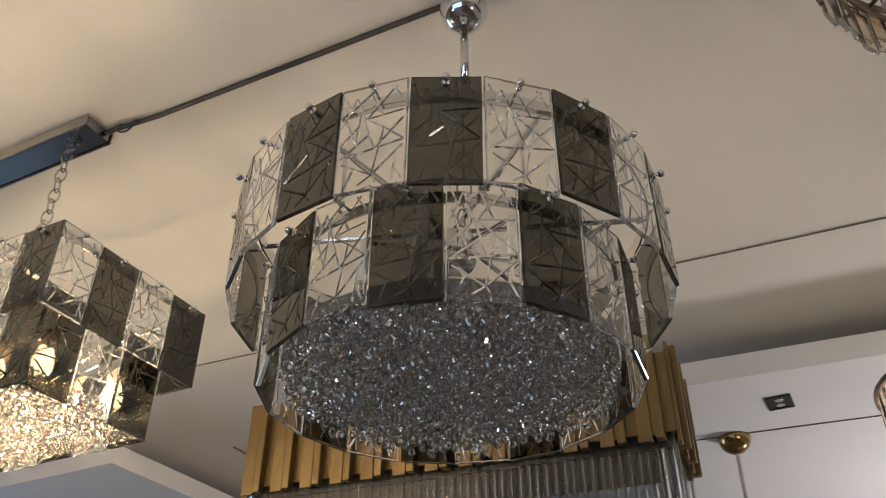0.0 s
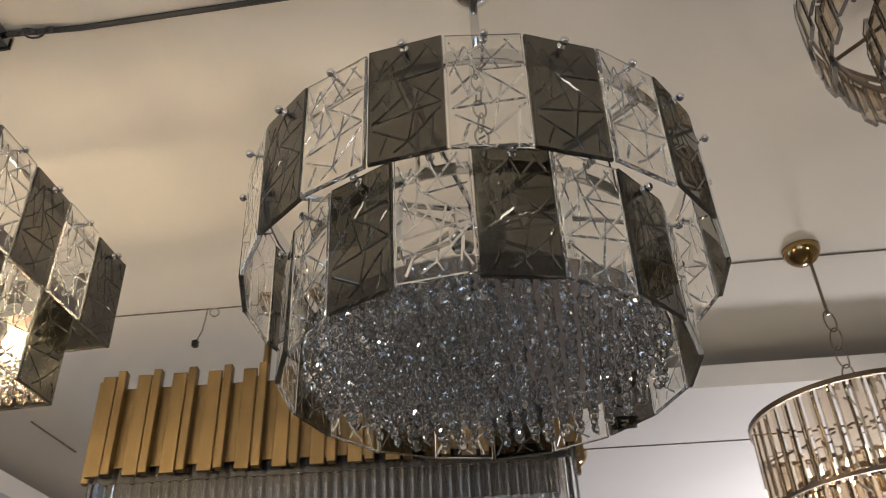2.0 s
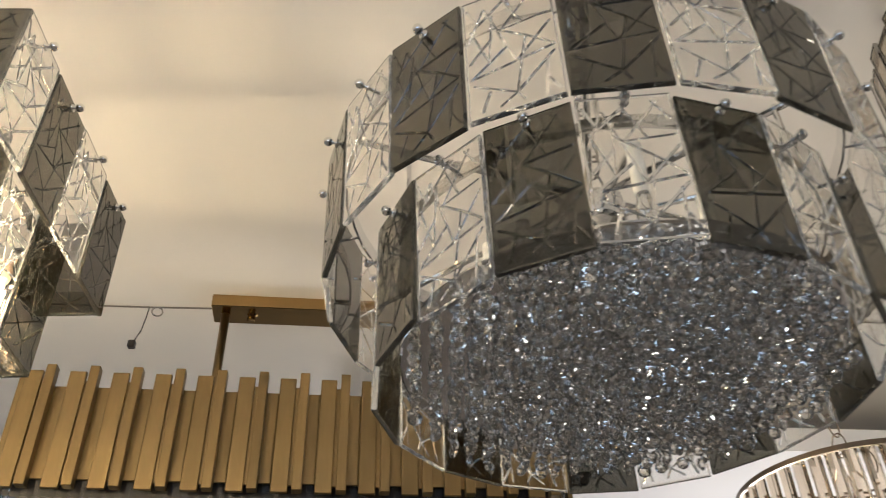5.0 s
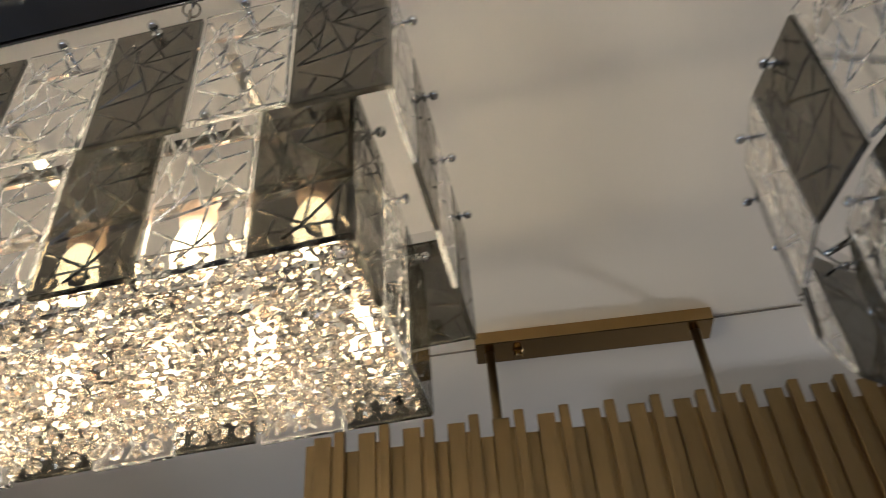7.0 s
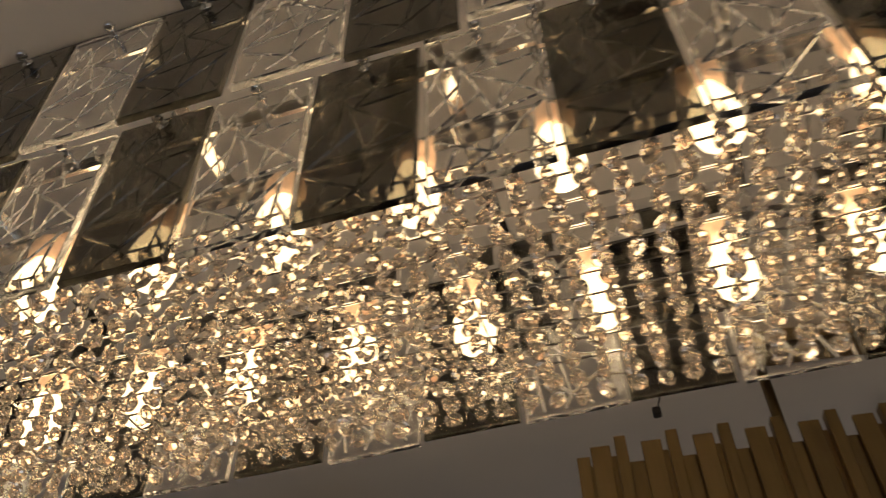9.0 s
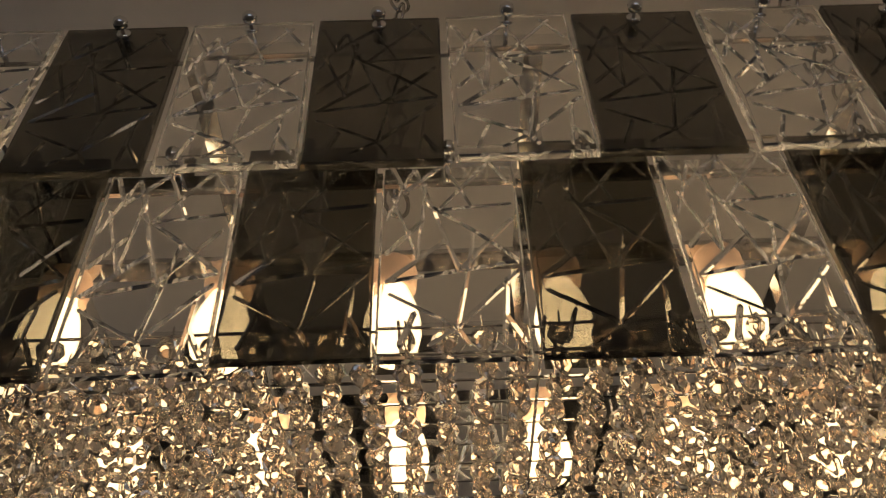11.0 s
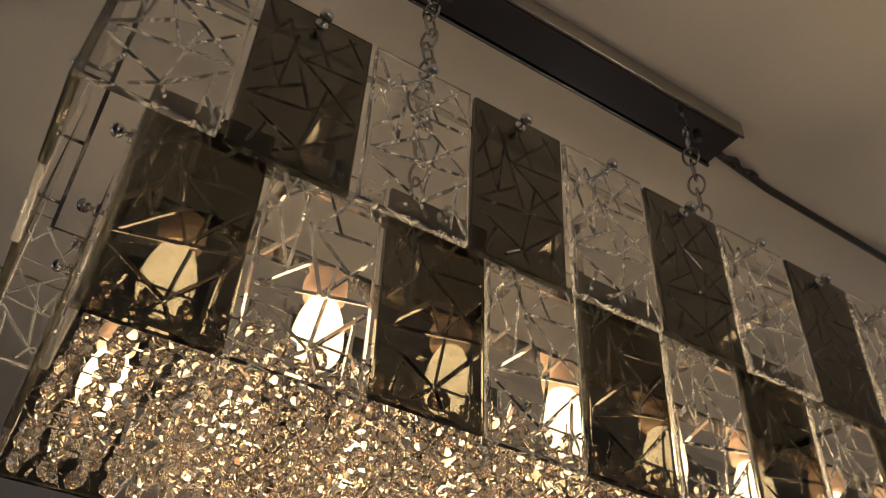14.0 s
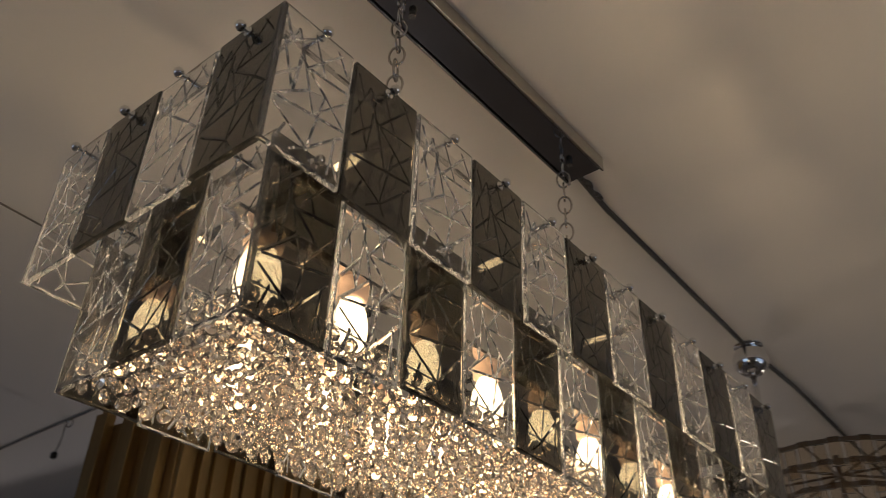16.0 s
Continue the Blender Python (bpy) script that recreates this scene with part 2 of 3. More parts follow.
def panel_mesh(name, seed, mat, line):
    """One slab with V-shaped moulded lines in its front. Origin at the middle of the top edge, front towards -y."""
    r = random.Random(seed)
    bev = 0.0016
    w, h = PW / 2 - bev, PH - 2 * bev
    strokes = []
    for u0, v0, u1, v1 in MOULD:
        a, b = Vector(((u0 * 2 - 1) * w, -bev - v0 * h)), Vector(((u1 * 2 - 1) * w, -bev - v1 * h))
        strokes.append((a, b, r.uniform(0.0034, 0.0054), r.uniform(0.0018, 0.0026)))
    flat = [Vector(q) for q in ((-w, -bev), (w, -bev), (w, -bev - h), (-w, -bev - h))]
    edges = [(0, 1), (1, 2), (2, 3), (3, 0)]
    lim = Vector((w - 0.0004, 0))
    for a, b, width, _ in strokes:
        d = (b - a).normalized() * width / 2
        n = Vector((-d.y, d.x))
        k = len(flat)
        for q in (a - d, a + n, b + n, b + d, b - n, a - n, a, b):
            flat.append(Vector((min(lim.x, max(-lim.x, q.x)), min(-bev - 0.0004, max(-bev - h + 0.0004, q.y)))))
        edges += [(k + i, k + (i + 1) % 6) for i in range(6)] + [(k, k + 6), (k + 6, k + 7), (k + 7, k + 3)]
    pts, _, tris, *_ = delaunay_2d_cdt(flat, edges, [], 0, 1e-5)
    bm = bmesh.new()
    front = [bm.verts.new((q.x, -PT / 2 + max(0.0, groove_height(q.x, q.y, strokes)), q.y)) for q in pts]
    for t in tris:
        f = bm.faces.new([front[i] for i in t])
        f.material_index = int(max(v.co.y for v in f.verts) > -PT / 2 + 0.0002)
    rims = [[min(front, key=lambda v: (v.co.x - q.x) ** 2 + (v.co.z - q.y) ** 2) for q in flat[:4]]]
    for y, e in ((-PT / 2 + bev, 0.0), (PT / 2 - bev, 0.0), (PT / 2, bev)):
        rims.append([bm.verts.new((x, y, z)) for x, z in ((-PW / 2 + e, -e), (PW / 2 - e, -e), (PW / 2 - e, -PH + e), (-PW / 2 + e, -PH + e))])
    for p, q in zip(rims, rims[1:]):
        for i in range(4):
            bm.faces.new((p[i], p[(i + 1) % 4], q[(i + 1) % 4], q[i])).material_index = 1
    bm.faces.new(rims[-1])
    me = mesh_of(name, bm, mat)
    me.materials.append(line)
    return me


PANELS = {
    "clear": [panel_mesh("clear_panel", n, M_CLEAR, M_CLEAR_LINE) for n in (11, 12)],
    "smoke": [panel_mesh("smoked_panel", n, M_SMOKE, M_SMOKE_LINE) for n in (11, 12)],
}
bm = bmesh.new()
bmesh.ops.create_uvsphere(bm, u_segments=12, v_segments=8, radius=0.0075, matrix=Matrix.Translation((0, -0.018, -0.014)))
rod(bm, (0, 0.022, -0.014), (0, -0.014, -0.014), 0.0028, 8)
rod(bm, (0, -0.007, -0.014), (0, -0.0045, -0.014), 0.007, 10)
NUT = mesh_of("ball_nut", bm, M_CHROME, True)


def hang_panel(lamp, tint, variant, x, y, ztop, yaw, jitter, tall=1.0):
    m = pose(x, y, ztop, jitter.uniform(-0.8, 0.8), jitter.uniform(-0.7, 0.7), yaw)
    m.translation.z += jitter.uniform(-0.003, 0.003)
    m = m @ Matrix.Diagonal((1, 1, tall, 1))
    ob = glassy(part("glass_panel", PANELS[tint][variant], lamp, "clear moulded glass panel" if tint == "clear" else "smoky grey moulded glass panel", m))
    part("ball_nut", NUT, ob)
    return ob


# ---- crystal strands ----
BEAD, STEP = 0.0115, 0.0258


def bead_mesh(seed, mat):
    """A cut octagon, flat sides outwards."""
    r = random.Random(seed)
    bm = bmesh.new()
    s = BEAD * r.uniform(0.95, 1.05)
    m = Matrix.Rotation(r.uniform(-0.2, 0.2), 4, "Y") @ Matrix.Rotation(math.pi / 2, 4, "X")
    lathe(bm, [(q * s, z * s) for q, z in ((0.42, 0.56), (1.0, 0.07), (1.0, -0.07), (0.42, -0.56))], 8, m)
    return mesh_of("crystal_bead", bm, mat)


BEADS = {m: [bead_mesh(s, m) for s in (1, 2, 3)] for m in (M_CRYSTAL, M_CHAMPAGNE)}


def pin_mesh(count):
    bm = bmesh.new()
    rod(bm, (0, 0, 0.004), (0, 0, -0.008), 0.0008, 5)
    for k in range(count - 1):
        z = -0.006 - BEAD - (k + 0.5) * STEP
        rod(bm, (0, 0, z + STEP * 0.5), (0, 0, z - STEP * 0.35), 0.0008, 5)
    return mesh_of("strand_pin", bm, M_STEEL)


def hang_strands(lamp, spots, count, limit, mat):
    r = random.Random(9)
    pins = pin_mesh(count)
    verts, faces = [], []
    for n, (x, y, z) in enumerate(sorted(spots, key=lambda q: q[1])):
        m = pose(x, y, z + r.uniform(-0.004, 0.004), r.uniform(-4, 4), r.uniform(-4, 4), r.uniform(0, 360))
        strand = part("crystal_strand", pins, lamp, m=m) if n < limit else None
        for k in range(count):
            b = r.choice(BEADS[mat])
            mb = pose(0, 0, -0.006 - BEAD - k * STEP, 0, 0, r.uniform(0, 180))
            if strand:
                glassy(part("crystal_bead", b, strand, m=mb))
            else:
                off, mm = len(verts), m @ mb
                verts += [mm @ v.co for v in b.vertices]
                faces += [[off + i for i in p.vertices] for p in b.polygons]
    me = bpy.data.meshes.new("crystal_curtain")
    me.from_pydata(verts, [], faces)
    me.materials.append(mat)
    glassy(part("crystal_curtain", me, lamp, kind="stuff"))


# ---- bulbs ----
def bulb_meshes():
    """Clear globe bulb round a glowing frosted core, hung from a ceramic socket."""
    globe = ((0.008, -0.090), (0.019, -0.087), (0.027, -0.078), (0.0305, -0.064), (0.0305, -0.046), (0.0265, -0.028), (0.020, -0.012), (0.018, -0.0065))
    bm = lathe(bmesh.new(), globe, 20)
    lathe(bm, [(r - 0.0012, z + 0.0012 if k == 0 else z) for k, (r, z) in enumerate(globe)], 20)
    envelope = mesh_of("bulb_glass", bm, M_TUBE, True)
    bm = lathe(bmesh.new(), ((0.006, -0.076), (0.013, -0.072), (0.0165, -0.062), (0.0170, -0.040), (0.0150, -0.018), (0.0120, -0.007)), 16)
    core = mesh_of("bulb_core", bm, M_BULB, True)
    bm = lathe(bmesh.new(), ((0.018, -0.006), (0.0255, -0.002), (0.027, 0.008), (0.027, 0.020), (0.023, 0.030), (0.010, 0.034)), 20)
    return envelope, core, mesh_of("socket", bm, M_SOCKET, True)


BULB, CORE, SOCKET = bulb_meshes()


def add_bulb(lamp, x, y, z):
    s = part("bulb_socket", SOCKET, lamp, "", pose(x, y, z) @ Matrix.Diagonal((0.85, 0.85, 0.9, 1)))
    glassy(part("bulb_glass", BULB, s, "clear globe bulb"))
    part("bulb_core", CORE, s, "glowing frosted core")


def chain(lamp, x, y, ztop, zlow, link=0.052, mat=None):
    n = max(1, round((ztop - zlow) / (link * 0.78)))
    for k in range(n):
        bm = bmesh.new()
        z = ztop - (k + 0.5) * (ztop - zlow) / n
        m = Matrix.Translation((x, y, z)) @ Matrix.Rotation(math.pi / 2 * (k % 2) + 0.5, 4, "Z") @ Matrix.Rotation(math.pi / 2, 4, "X")
        ring_wire(bm, link / 2, 0.0026, m, 14, 6, 0.62, 1.0)
        part("chain_link", bm, lamp, mat=mat or M_STEEL, smooth=True)


# ---- rectangular lit chandelier ----
P = 0.125
UT, LT = 2.619, 2.490
rect = thing("rectangular_chandelier", (0, 0, 0), "lit rectangular chandelier of clear and smoky glass panels with crystal strands", "chandelier")
jit = random.Random(21)


def rect_tier(nx, ny, inset, ztop, first_front, first_end, tall=1.0):
    lx, ly = 12 * P - inset, 4 * P - inset
    for k in range(nx):
        c = inset + P * (k + 0.5)
        tint = ("clear", "smoke")[(k + first_front) % 2]
        hang_panel(rect, tint, k % 2, c, inset + 0.004, ztop, 0, jit, tall)
        hang_panel(rect, tint, (k + 1) % 2, c, ly - 0.004, ztop, 180, jit, tall)
    for k in range(ny):
        c = inset + P * (k + 0.5)
        hang_panel(rect, ("clear", "smoke")[(k + first_end) % 2], k % 2, inset + 0.006, c, ztop, -90, jit, tall)
        hang_panel(rect, ("clear", "smoke")[(k + first_end + 1) % 2], k % 2, lx - 0.006, c, ztop, 90, jit, tall)


rect_tier(12, 4, 0.0, UT, 0, 1)
rect_tier(11, 3, P / 2, LT, 1, 0, 1.125)


def rect_frame(z, inset, w, h):
    bm = bmesh.new()
    x0, x1, y0, y1 = inset, 12 * P - inset, inset, 4 * P - inset
    box(bm, x0, x1, y0, y0 + w, z, z + h)
    box(bm, x0, x1, y1 - w, y1, z, z + h)
    box(bm, x0, x0 + w, y0 + w, y1 - w, z, z + h)
    box(bm, x1 - w, x1, y0 + w, y1 - w, z, z + h)
    return bm


part("upper_frame", rect_frame(UT - 0.026, 0.024, 0.005, 0.022), rect, "chrome flat-bar frame", mat=M_CHROME)
part("lower_frame", rect_frame(LT - 0.026, P / 2 + 0.024, 0.005, 0.022), rect, "chrome flat-bar frame", mat=M_CHROME)
for k in range(4):
    x = 0.24 + k * 0.34
    part("cross_bar", box(bmesh.new(), x, x + 0.02, 0.03, 0.47, UT - 0.022, UT - 0.018), rect, mat=M_CHROME)
    part("hanger_strip", box(bmesh.new(), x + 0.004, x + 0.016, 0.092, 0.095, LT - 0.02, UT - 0.022), rect, mat=M_CHROME)
    part("hanger_strip", box(bmesh.new(), x + 0.004, x + 0.016, 0.405, 0.408, LT - 0.02, UT - 0.022), rect, mat=M_CHROME)
# wire grid that carries the strands
GRID_Z = 2.298
for k in range(10):
    y = 0.095 + k * 0.0345
    part("grid_rod", rod(bmesh.new(), (0.09, y, GRID_Z), (1.41, y, GRID_Z), 0.0016, 6), rect, mat=M_CHROME)
for k in range(12):
    x = 0.1 + k * 0.118
    part("grid_rod", rod(bmesh.new(), (x, 0.09, GRID_Z + 0.003), (x, 0.41, GRID_Z + 0.003), 0.0016, 6), rect, mat=M_CHROME)
for y in (0.148, 0.366):
    for k in range(9):
        add_bulb(rect, 0.140 + k * 0.1525, y, 2.39)
    part("bulb_rail", box(bmesh.new(), 0.09, 1.41, y - 0.012, y + 0.012, 2.4205, 2.4265), rect, mat=M_CHROME)
spots = [(0.09 + i * 0.0308, 0.088 + j * 0.0295, GRID_Z - 0.001) for i in range(44) for j in range(12)]
hang_strands(rect, spots, 2, 150, M_CHAMPAGNE)
chain(rect, 0.44, 0.248, 3.195, UT - 0.02)
chain(rect, 1.05, 0.248, 3.195, UT - 0.02)

channel = thing("ceiling_channel", (0, 0, 0), "long polished metal mounting channel screwed to the ceiling", "mounting channel")
part("channel_body", box(bmesh.new(), 0.375, 1.162, 0.203, 0.293, CEIL - 0.042, CEIL - 0.001, 0.003), channel, mat=M_CHANNEL)
for y0 in (0.195, 0.295):
    part("channel_flange", box(bmesh.new(), 0.37, 1.167, y0, y0 + 0.006, CEIL - 0.046, CEIL - 0.001, 0.001), channel, mat=M_STEEL)
for x in (0.44, 1.05):
    bm = bmesh.new()
    ring_wire(bm, 0.016, 0.003, pose(x, 0.248, CEIL - 0.056, 90, 0, 20))
    part("eye_hook", bm, channel, mat=M_STEEL, smooth=True)
    part("bolt", rod(bmesh.new(), (x + 0.035, 0.248, CEIL - 0.042), (x + 0.035, 0.248, CEIL - 0.056), 0.008, 10), channel, mat=M_STEEL)

knot = bmesh.new()
kr = random.Random(3)
pts = [Vector((1.168 + 0.016 * k, 0.275 + kr.uniform(-0.008, 0.008), CEIL - 0.016 - kr.uniform(0, 0.006))) for k in range(9)]
for a, b in zip(pts, pts[1:]):
    rod(knot, a, b, 0.007, 6)
ring_wire(knot, 0.022, 0.003, pose(1.245, 0.275, CEIL - 0.03, 75, 20, 10), 14, 5)
tagged(new("cable_knot", mesh_of("cable_knot", knot, M_CABLE, True)), "black tangle of taped cable ends beside the ceiling channel", "cable")

# ---- round chandelier ----
RC = (2.354, 0.287)
RU, RL = 0.432, 0.354
RUT, RLT = 2.503, 2.343
rnd = thing("round_chandelier", (RC[0], RC[1], 0), "unlit round chandelier of clear and smoky moulded glass panels", "chandelier")


def round_tier(n, R, ztop, phase, first, tall=1.0):
    for k in range(n):
        a = math.radians(phase) + 2 * math.pi * (k + 0.5) / n
        hang_panel(rnd, ("smoke", "clear")[(k + first) % 2], k % 2, R * math.cos(math.pi / n) * math.sin(a), -R * math.cos(math.pi / n) * math.cos(a), ztop, math.degrees(a), jit, tall)


round_tier(22, RU, RUT, -15.2, 0, 1.05)
round_tier(18, RL, RLT, -35.0, 0, 1.06)
part("upper_hoop", band(bmesh.new(), RU - 0.03, RUT - 0.035, RUT - 0.005, 0.004), rnd, "chrome flat hoop", mat=M_CHROME)
part("lower_hoop", band(bmesh.new(), RL - 0.028, RLT - 0.03, RLT - 0.008, 0.004), rnd, "chrome flat hoop", mat=M_CHROME)
for k in range(3):
    a = math.radians(60 * k + 20)
    c, s = math.cos(a), math.sin(a)
    part("cross_bar", rod(bmesh.new(), (-(RU - 0.032) * c, -(RU - 0.032) * s, RUT - 0.02 - 0.004 * k), ((RU - 0.032) * c, (RU - 0.032) * s, RUT - 0.02 - 0.004 * k), 0.006, 8), rnd, mat=M_CHROME)
for k in range(6):
    a = math.radians(60 * k + 20)
    c, s = math.cos(a), math.sin(a)
    part("hanger_strip", rod(bmesh.new(), ((RL - 0.034) * c, (RL - 0.034) * s, RLT - 0.02), ((RL - 0.034) * c, (RL - 0.034) * s, RUT - 0.02), 0.004, 6), rnd, mat=M_CHROME)
part("mirror_plate", lathe(bmesh.new(), ((0.315, 2.165), (0.318, 2.167), (0.318, 2.170), (0.315, 2.172)), 40), rnd, "mirror-polished chrome plate", mat=M_CHROME)
spots = []
for i in range(-11, 12):
    for j in range(-11, 12):
        x, y = i * 0.0295, j * 0.0285
        if math.hypot(x, y) < 0.312:
            spots.append((x, y, 2.165))
hang_strands(rnd, spots, 2, 150, M_CRYSTAL)
for k in range(6):
    a = math.radians(60 * k + 40)
    c, q = 0.175 * math.cos(a), 0.175 * math.sin(a)
    part("lamp_arm", rod(bmesh.new(), (0, 0, 2.43), (c, q, 2.43), 0.005, 8), rnd, mat=M_CHROME)
    sleeve = part("candle_sleeve", rod(bmesh.new(), (c, q, 2.335), (c, q, 2.428), 0.0125, 12), rnd, "white plastic candle sleeve", mat=M_SLEEVE, smooth=True)
    bm = lathe(bmesh.new(), ((0.002, -0.088), (0.007, -0.07), (0.0145, -0.042), (0.016, -0.028), (0.011, -0.008), (0.0105, 0.0)), 14)
    glassy(part("bulb", bm, sleeve, "unlit clear candle bulb", pose(c, q, 2.334), M_TUBE, True))
part("socket_hub", lathe(bmesh.new(), ((0.05, 2.40), (0.055, 2.41), (0.055, 2.455), (0.03, 2.47), (0.012, 2.475)), 20), rnd, mat=M_CHROME, smooth=True)
part("down_rod", rod(bmesh.new(), (0.027, 0.03, 2.94), (0.027, 0.03, 3.16), 0.011, 12), rnd, mat=M_CHROME, smooth=True)
chain(rnd, 0.022, 0.024, 2.95, 2.47, 0.05)
bm = lathe(bmesh.new(), [(0.062 * math.cos(a), 3.2 + 0.062 * math.sin(a)) for a in [math.radians(-88 + 16 * k) for k in range(11)]] + [(0.05, 3.254), (0.05, CEIL - 0.001)], 28)
part("canopy_ball", bm, rnd, "polished chrome ball canopy", pose(0.027, 0.03, 0), mat=M_CHROME, smooth=True)

# ---- brass slat chandelier ----
brass = thing("brass_slat_chandelier", (1.675, 1.75, 0), "long brushed brass slat chandelier with hanging glass tubes", "chandelier")
brass.rotation_euler.z = radians(6)
BX0, BX1, BY0, BY1 = -0.8025, 0.8025, -0.215, 0.215
BZ0, BZ1 = 2.51, 2.795
PLATE = mesh_of("band_plate", box(bmesh.new(), -0.064, 0.064, 0, 0.006, BZ0, BZ1, 0.001), M_BRASS)
SLAT_W = mesh_of("wide_slat", box(bmesh.new(), -0.024, 0.024, -0.014, -0.001, BZ0 - 0.03, BZ1 + 0.045, 0.0015), M_BRASS)
SLAT_B = mesh_of("back_slat", box(bmesh.new(), -0.018, 0.018, -0.006, -0.001, BZ0 - 0.008, BZ1 + 0.018, 0.001), M_BRASS)
SLAT_N = mesh_of("narrow_slat", box(bmesh.new(), -0.014, 0.014, -0.034, -0.001, BZ0 - 0.03, BZ1 + 0.055, 0.0015), M_BRASS)
TUBE = mesh_of("glass_tube", lathe(bmesh.new(), ((0.009, -0.5), (0.0115, -0.495), (0.0115, 0.03), (0.009, 0.035)), 10), M_TUBE, True)


def brass_side(a, b, yaw):
    a, b = Vector(a), Vector(b)
    n = max(1, round((b - a).length / 0.1235))
    for k in range(n):
        q = a + (b - a) * ((k + 0.5) / n)
        base = pose(q.x, q.y, 0, 0, 0, yaw)
        part("band_plate", PLATE, brass, m=base)
        part("wide_slat", SLAT_W, brass, m=base @ pose(-0.035, 0, 0))
        part("back_slat", SLAT_B, brass, m=base @ pose(-0.002, 0, 0))
        part("narrow_slat", SLAT_N, brass, m=base @ pose(0.015, 0, 0))
        for j in range(4):
            glassy(part("glass_tube", TUBE, brass, m=base @ pose(-0.049 + j * 0.0325, 0.03, BZ0 - 0.02)))


brass_side((BX0, BY0, 0), (BX1, BY0, 0), 0)
brass_side((BX1, BY0, 0), (BX1, BY1, 0), 90)
brass_side((BX1, BY1, 0), (BX0, BY1, 0), 180)
brass_side((BX0, BY1, 0), (BX0, BY0, 0), -90)
part("inner_tray", box(bmesh.new(), BX0 + 0.06, BX1 - 0.06, BY0 + 0.06, BY1 - 0.06, BZ0 - 0.02, BZ0 + 0.0), brass, "black inner tray", mat=M_BLACK)
# black block added behind the tube tops in place of the inside's shade
part("inner_shade", box(bmesh.new(), BX0 + 0.06, BX1 - 0.06, BY0 + 0.05, BY1 - 0.05, BZ0 - 0.15, BZ0 - 0.022), brass, "added black block standing in for the shaded inside", mat=M_BLACK)
part("tube_rail", box(bmesh.new(), BX0 + 0.02, BX1 - 0.02, BY0 + 0.04, BY0 + 0.055, BZ0 - 0.04, BZ0 + 0.02), brass, mat=M_BLACK)
bm = box(bmesh.new(), -0.335, 0.425, -0.055, 0.055, CEIL - 0.05, CEIL - 0.001, 0.003)
part("ceiling_plate", bm, brass, "polished brass ceiling plate", mat=M_POLBRASS)
for x in (-0.29, 0.37):
    part("stem", rod(bmesh.new(), (x, 0, 2.6), (x, 0, CEIL - 0.05), 0.015, 16), brass, mat=M_BRASS, smooth=True)
part("nut", lathe(bmesh.new(), ((0.012, CEIL - 0.075), (0.014, CEIL - 0.07), (0.014, CEIL - 0.055), (0.02, CEIL - 0.0505)), 12), brass, m=pose(-0.2, 0, 0), mat=M_POLBRASS)

# ---- drum chandelier with glass bars ----
drum = thing("drum_chandelier", (3.455, 1.83, 0), "lit drum chandelier of smoky glass bars in bronze hoops", "chandelier")
bm = bmesh.new()
low = [bm.verts.new((x, y, -0.3)) for x, y in ((-0.021, 0.004), (-0.012, -0.008), (0.012, -0.008), (0.021, 0.004), (0.0, 0.012))]
high = [bm.verts.new((v.co.x, v.co.y, 0)) for v in low]
for i in range(5):
    bm.faces.new((low[i], low[(i + 1) % 5], high[(i + 1) % 5], high[i]))
bm.faces.new(low[::-1])
bm.faces.new(high)
BARM = mesh_of("glass_bar", bm, M_BAR)


def drum_tier(R, ztop, n, h):
    part("top_hoop", band(bmesh.new(), R + 0.004, ztop - 0.016, ztop, 0.012), drum, "dark bronze hoop", mat=M_BRONZE)
    part("bottom_hoop", band(bmesh.new(), R + 0.004, ztop - h, ztop - h + 0.012, 0.008), drum, "dark bronze hoop", mat=M_BRONZE)
    for k in range(n):
        a = 2 * math.pi * k / n
        m = pose((R - 0.012) * math.sin(a), -(R - 0.012) * math.cos(a), ztop - 0.008, 0, 0, math.degrees(a)) @ Matrix.Diagonal((1, 1, h / 0.3, 1))
        glassy(part("glass_bar", BARM, drum, m=m))


drum_tier(0.365, 2.585, 44, 0.3)
drum_tier(0.26, 2.35, 32, 0.28)
for k in range(6):
    a = 2 * math.pi * k / 6
    bm = lathe(bmesh.new(), ((0.006, 0), (0.013, 0.012), (0.015, 0.03), (0.008, 0.06), (0.002, 0.08)), 12)
    part("bulb", bm, drum, "lit candle bulb", pose(0.17 * math.cos(a), 0.17 * math.sin(a), 2.36), M_BULB_SMALL, True)
    part("candle_sleeve", rod(bmesh.new(), (0.17 * math.cos(a), 0.17 * math.sin(a), 2.28), (0.17 * math.cos(a), 0.17 * math.sin(a), 2.36), 0.012, 10), drum, mat=M_POLBRASS)
    part("arm", rod(bmesh.new(), (0, 0, 2.27), (0.348 * math.cos(a), 0.348 * math.sin(a), 2.27), 0.005, 6), drum, mat=M_BRONZE)
    part("spoke", rod(bmesh.new(), (0, 0, 2.552), (0.355 * math.cos(a), 0.355 * math.sin(a), 2.552), 0.004, 6), drum, mat=M_BRONZE)
part("centre_rod", rod(bmesh.new(), (0, 0, 2.2), (0, 0, 2.62), 0.008, 10), drum, mat=M_BRONZE)
chain(drum, 0, 0, 2.98, 2.62, 0.085, M_BRONZE)
part("drop_rod", rod(bmesh.new(), (0, 0, 2.97), (0, 0, CEIL - 0.07), 0.006, 8), drum, mat=M_BRONZE)
bm = lathe(bmesh.new(), [(0.07 * math.sin(a), CEIL - 0.001 - 0.07 * math.cos(a) * 1.0) for a in [math.radians(4 + 86 * k / 8) for k in range(9)]], 28)
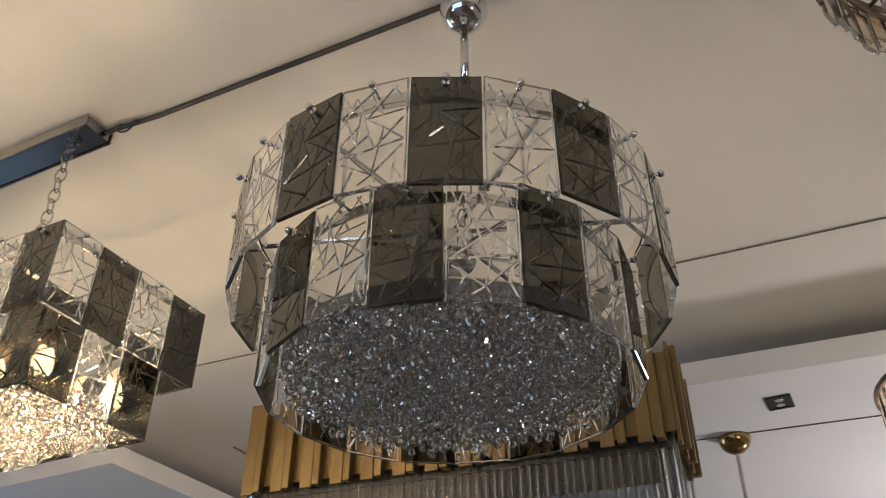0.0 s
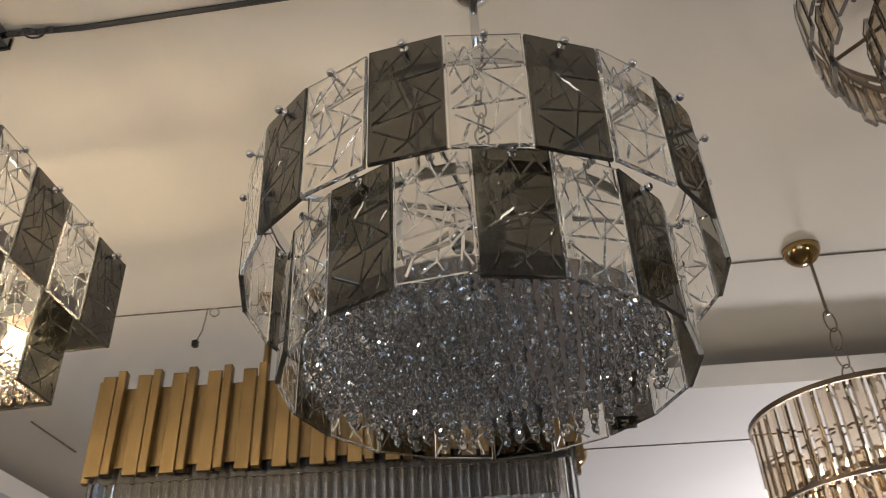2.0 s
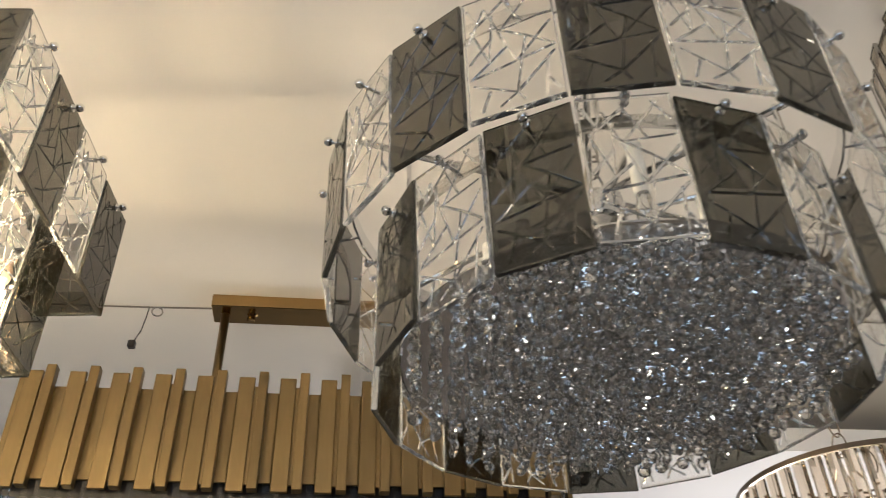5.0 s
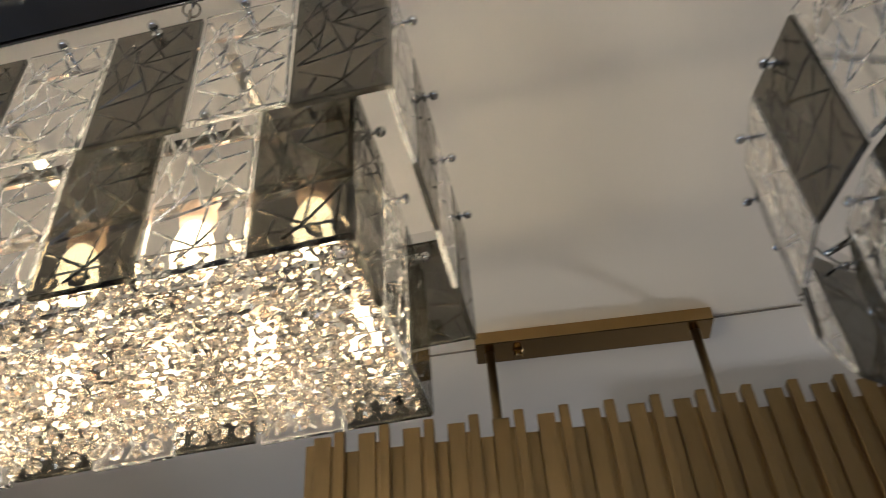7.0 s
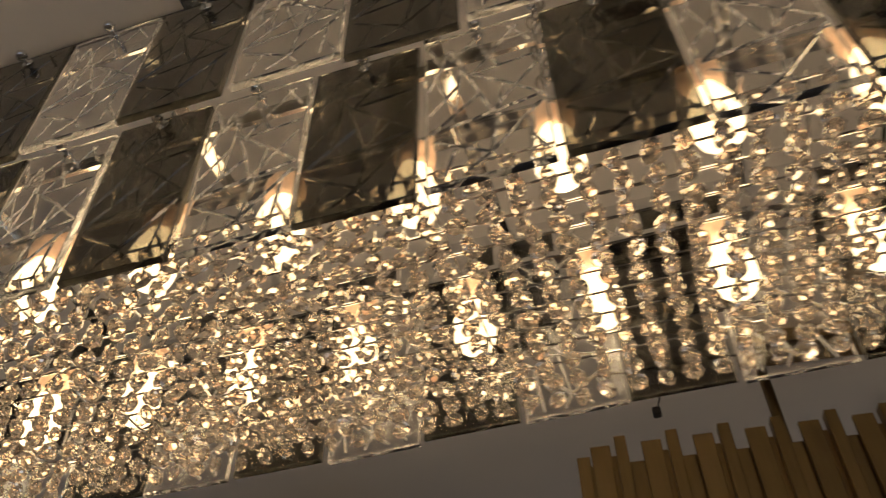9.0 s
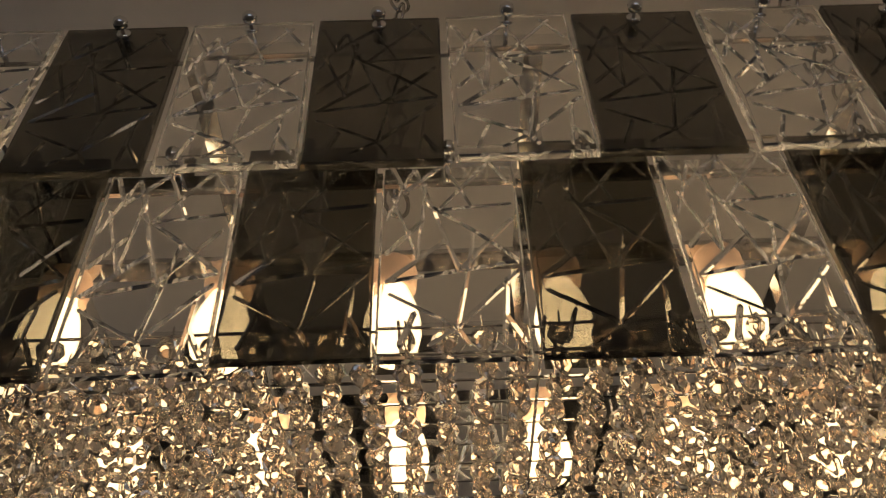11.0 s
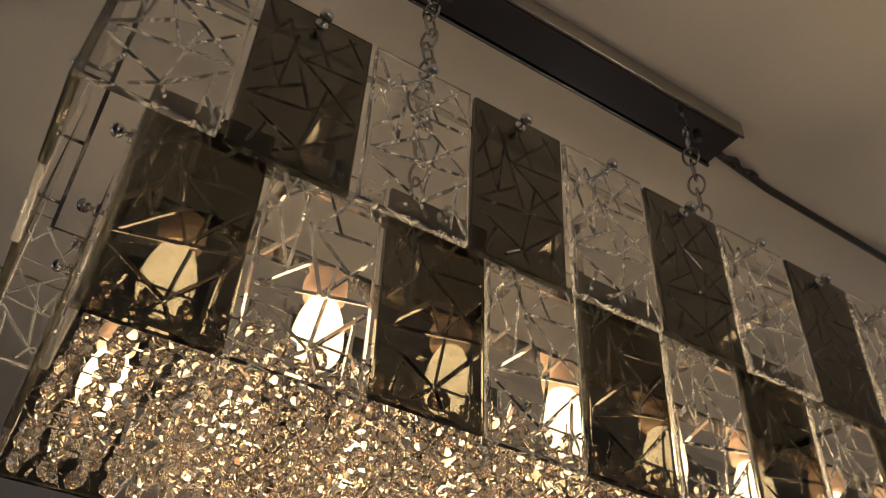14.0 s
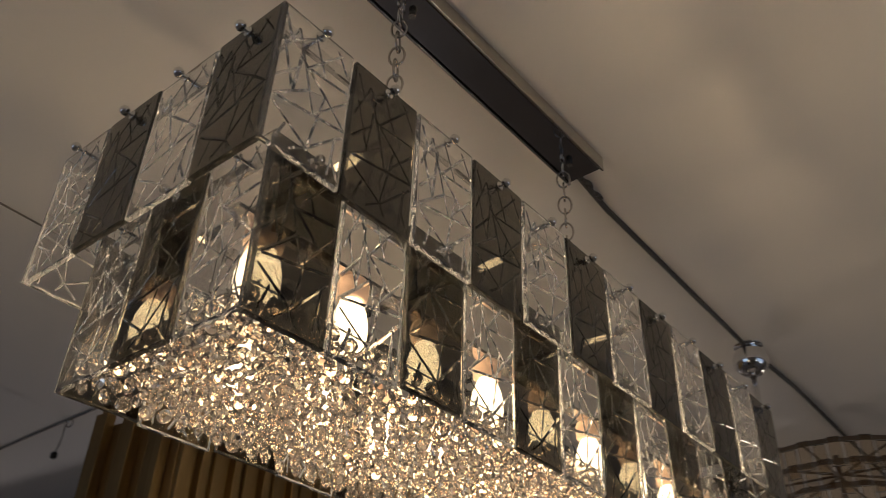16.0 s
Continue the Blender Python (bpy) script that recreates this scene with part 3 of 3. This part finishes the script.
part("canopy_cup", bm, drum, "aged brass dome canopy", pose(-0.02, 0, 0), M_POLBRASS, True)

# ---- tiered chandelier of framed plates ----
tier = thing("tiered_plate_chandelier", (3.63, 0.43, 0), "tiered chandelier of glass plates in thin nickel frames", "chandelier")
bm = bmesh.new()
fw, fh, ft = 0.025, 0.125, 0.0022
box(bm, -fw, -fw + ft, -0.005, 0.005, -fh, 0)
box(bm, fw - ft, fw, -0.005, 0.005, -fh, 0)
box(bm, -fw + ft, fw - ft, -0.005, 0.005, -ft, 0)
box(bm, -fw + ft, fw - ft, -0.005, 0.005, -fh, -fh + ft)
PFRAME = mesh_of("plate_frame", bm, M_STEEL)
PGLASS = mesh_of("plate_glass", box(bmesh.new(), -fw + ft, fw - ft, -0.004, 0.004, -fh + ft, -ft), M_BAR)
for R, z, n in ((0.46, 3.18, 48), (0.43, 3.10, 44), (0.34, 3.03, 36)):
    for k in range(n):
        a = 2 * math.pi * k / n
        f = part("plate_frame", PFRAME, tier, m=pose(R * math.sin(a), -R * math.cos(a), z - 0.025 * (k % 2), 0, 0, math.degrees(a)))
        glassy(part("plate_glass", PGLASS, f))
    part("hoop", band(bmesh.new(), R - 0.008, z - 0.02, z, 0.006), tier, mat=M_BRONZE)
for k in range(4):
    a = math.pi / 4 * k
    part("spoke", rod(bmesh.new(), (-0.45 * math.cos(a), -0.45 * math.sin(a), 3.16 + 0.004 * k), (0.45 * math.cos(a), 0.45 * math.sin(a), 3.16 + 0.004 * k), 0.006, 6), tier, mat=M_BRONZE)
part("stem", rod(bmesh.new(), (0, 0, 2.95), (0, 0, CEIL - 0.001), 0.012, 10), tier, mat=M_BRONZE)

# ---- small ceiling fittings ----
pend = thing("brass_pendant", (2.482, 3.095, 0), "brass dome ceiling canopy with a thin stem on the soffit", "pendant")
bm = lathe(bmesh.new(), [(0.078 * math.sin(a), SOFFIT - 0.001 - 0.082 * math.cos(a)) for a in [math.radians(8 + 82 * k / 8) for k in range(9)]], 28)
part("canopy_cup", bm, pend, "brushed brass dome", mat=M_POLBRASS, smooth=True)
part("stem", rod(bmesh.new(), (0, 0, 2.3), (0, 0, SOFFIT - 0.08), 0.009, 10), pend, mat=M_STEEL)

spot = thing("square_downlight", (2.745, 2.765, SOFFIT), "black square recessed twin downlight in the soffit", "downlight")
bm = bmesh.new()
box(bm, -0.055, 0.055, -0.07, -0.058, -0.008, -0.001)
box(bm, -0.055, 0.055, 0.058, 0.07, -0.008, -0.001)
box(bm, -0.055, -0.045, -0.058, 0.058, -0.008, -0.001)
box(bm, 0.045, 0.055, -0.058, 0.058, -0.008, -0.001)
part("bezel", bm, spot, mat=M_BLACK)
part("plate", box(bmesh.new(), -0.045, 0.045, -0.058, 0.058, -0.005, -0.001), spot, mat=M_BLACK)
for y in (-0.027, 0.027):
    part("lens", lathe(bmesh.new(), ((0.018, -0.007), (0.02, -0.0055), (0.02, -0.0052), (0.008, -0.0051)), 16), spot, m=pose(0, y, 0), mat=M_CHROME)



def ceiling_hook(x, y, turn):
    hook = thing("ceiling_hook", (x, y, 0), "small dark ceiling hook with dangling wire ends", "hook")
    hook.rotation_euler.z = radians(turn)
    part("hook_ring", ring_wire(bmesh.new(), 0.018, 0.003, pose(0.03, 0, CEIL - 0.022, 90, 0, 15)), hook, mat=M_STEEL, smooth=True)
    bm = bmesh.new()
    pts = [(0, 0, CEIL - 0.002), (-0.004, 0, CEIL - 0.05), (-0.012, 0.002, CEIL - 0.1), (-0.028, 0, CEIL - 0.145)]
    for a, b in zip(pts, pts[1:]):
        rod(bm, a, b, 0.0025, 6)
    part("wire_end", bm, hook, mat=M_CABLE)
    part("terminal_block", box(bmesh.new(), -0.045, -0.02, -0.012, 0.012, CEIL - 0.172, CEIL - 0.143, 0.004), hook, mat=M_BLACK)


ceiling_hook(1.11, 1.735, 3)
ceiling_hook(1.29, 3.02, -90)
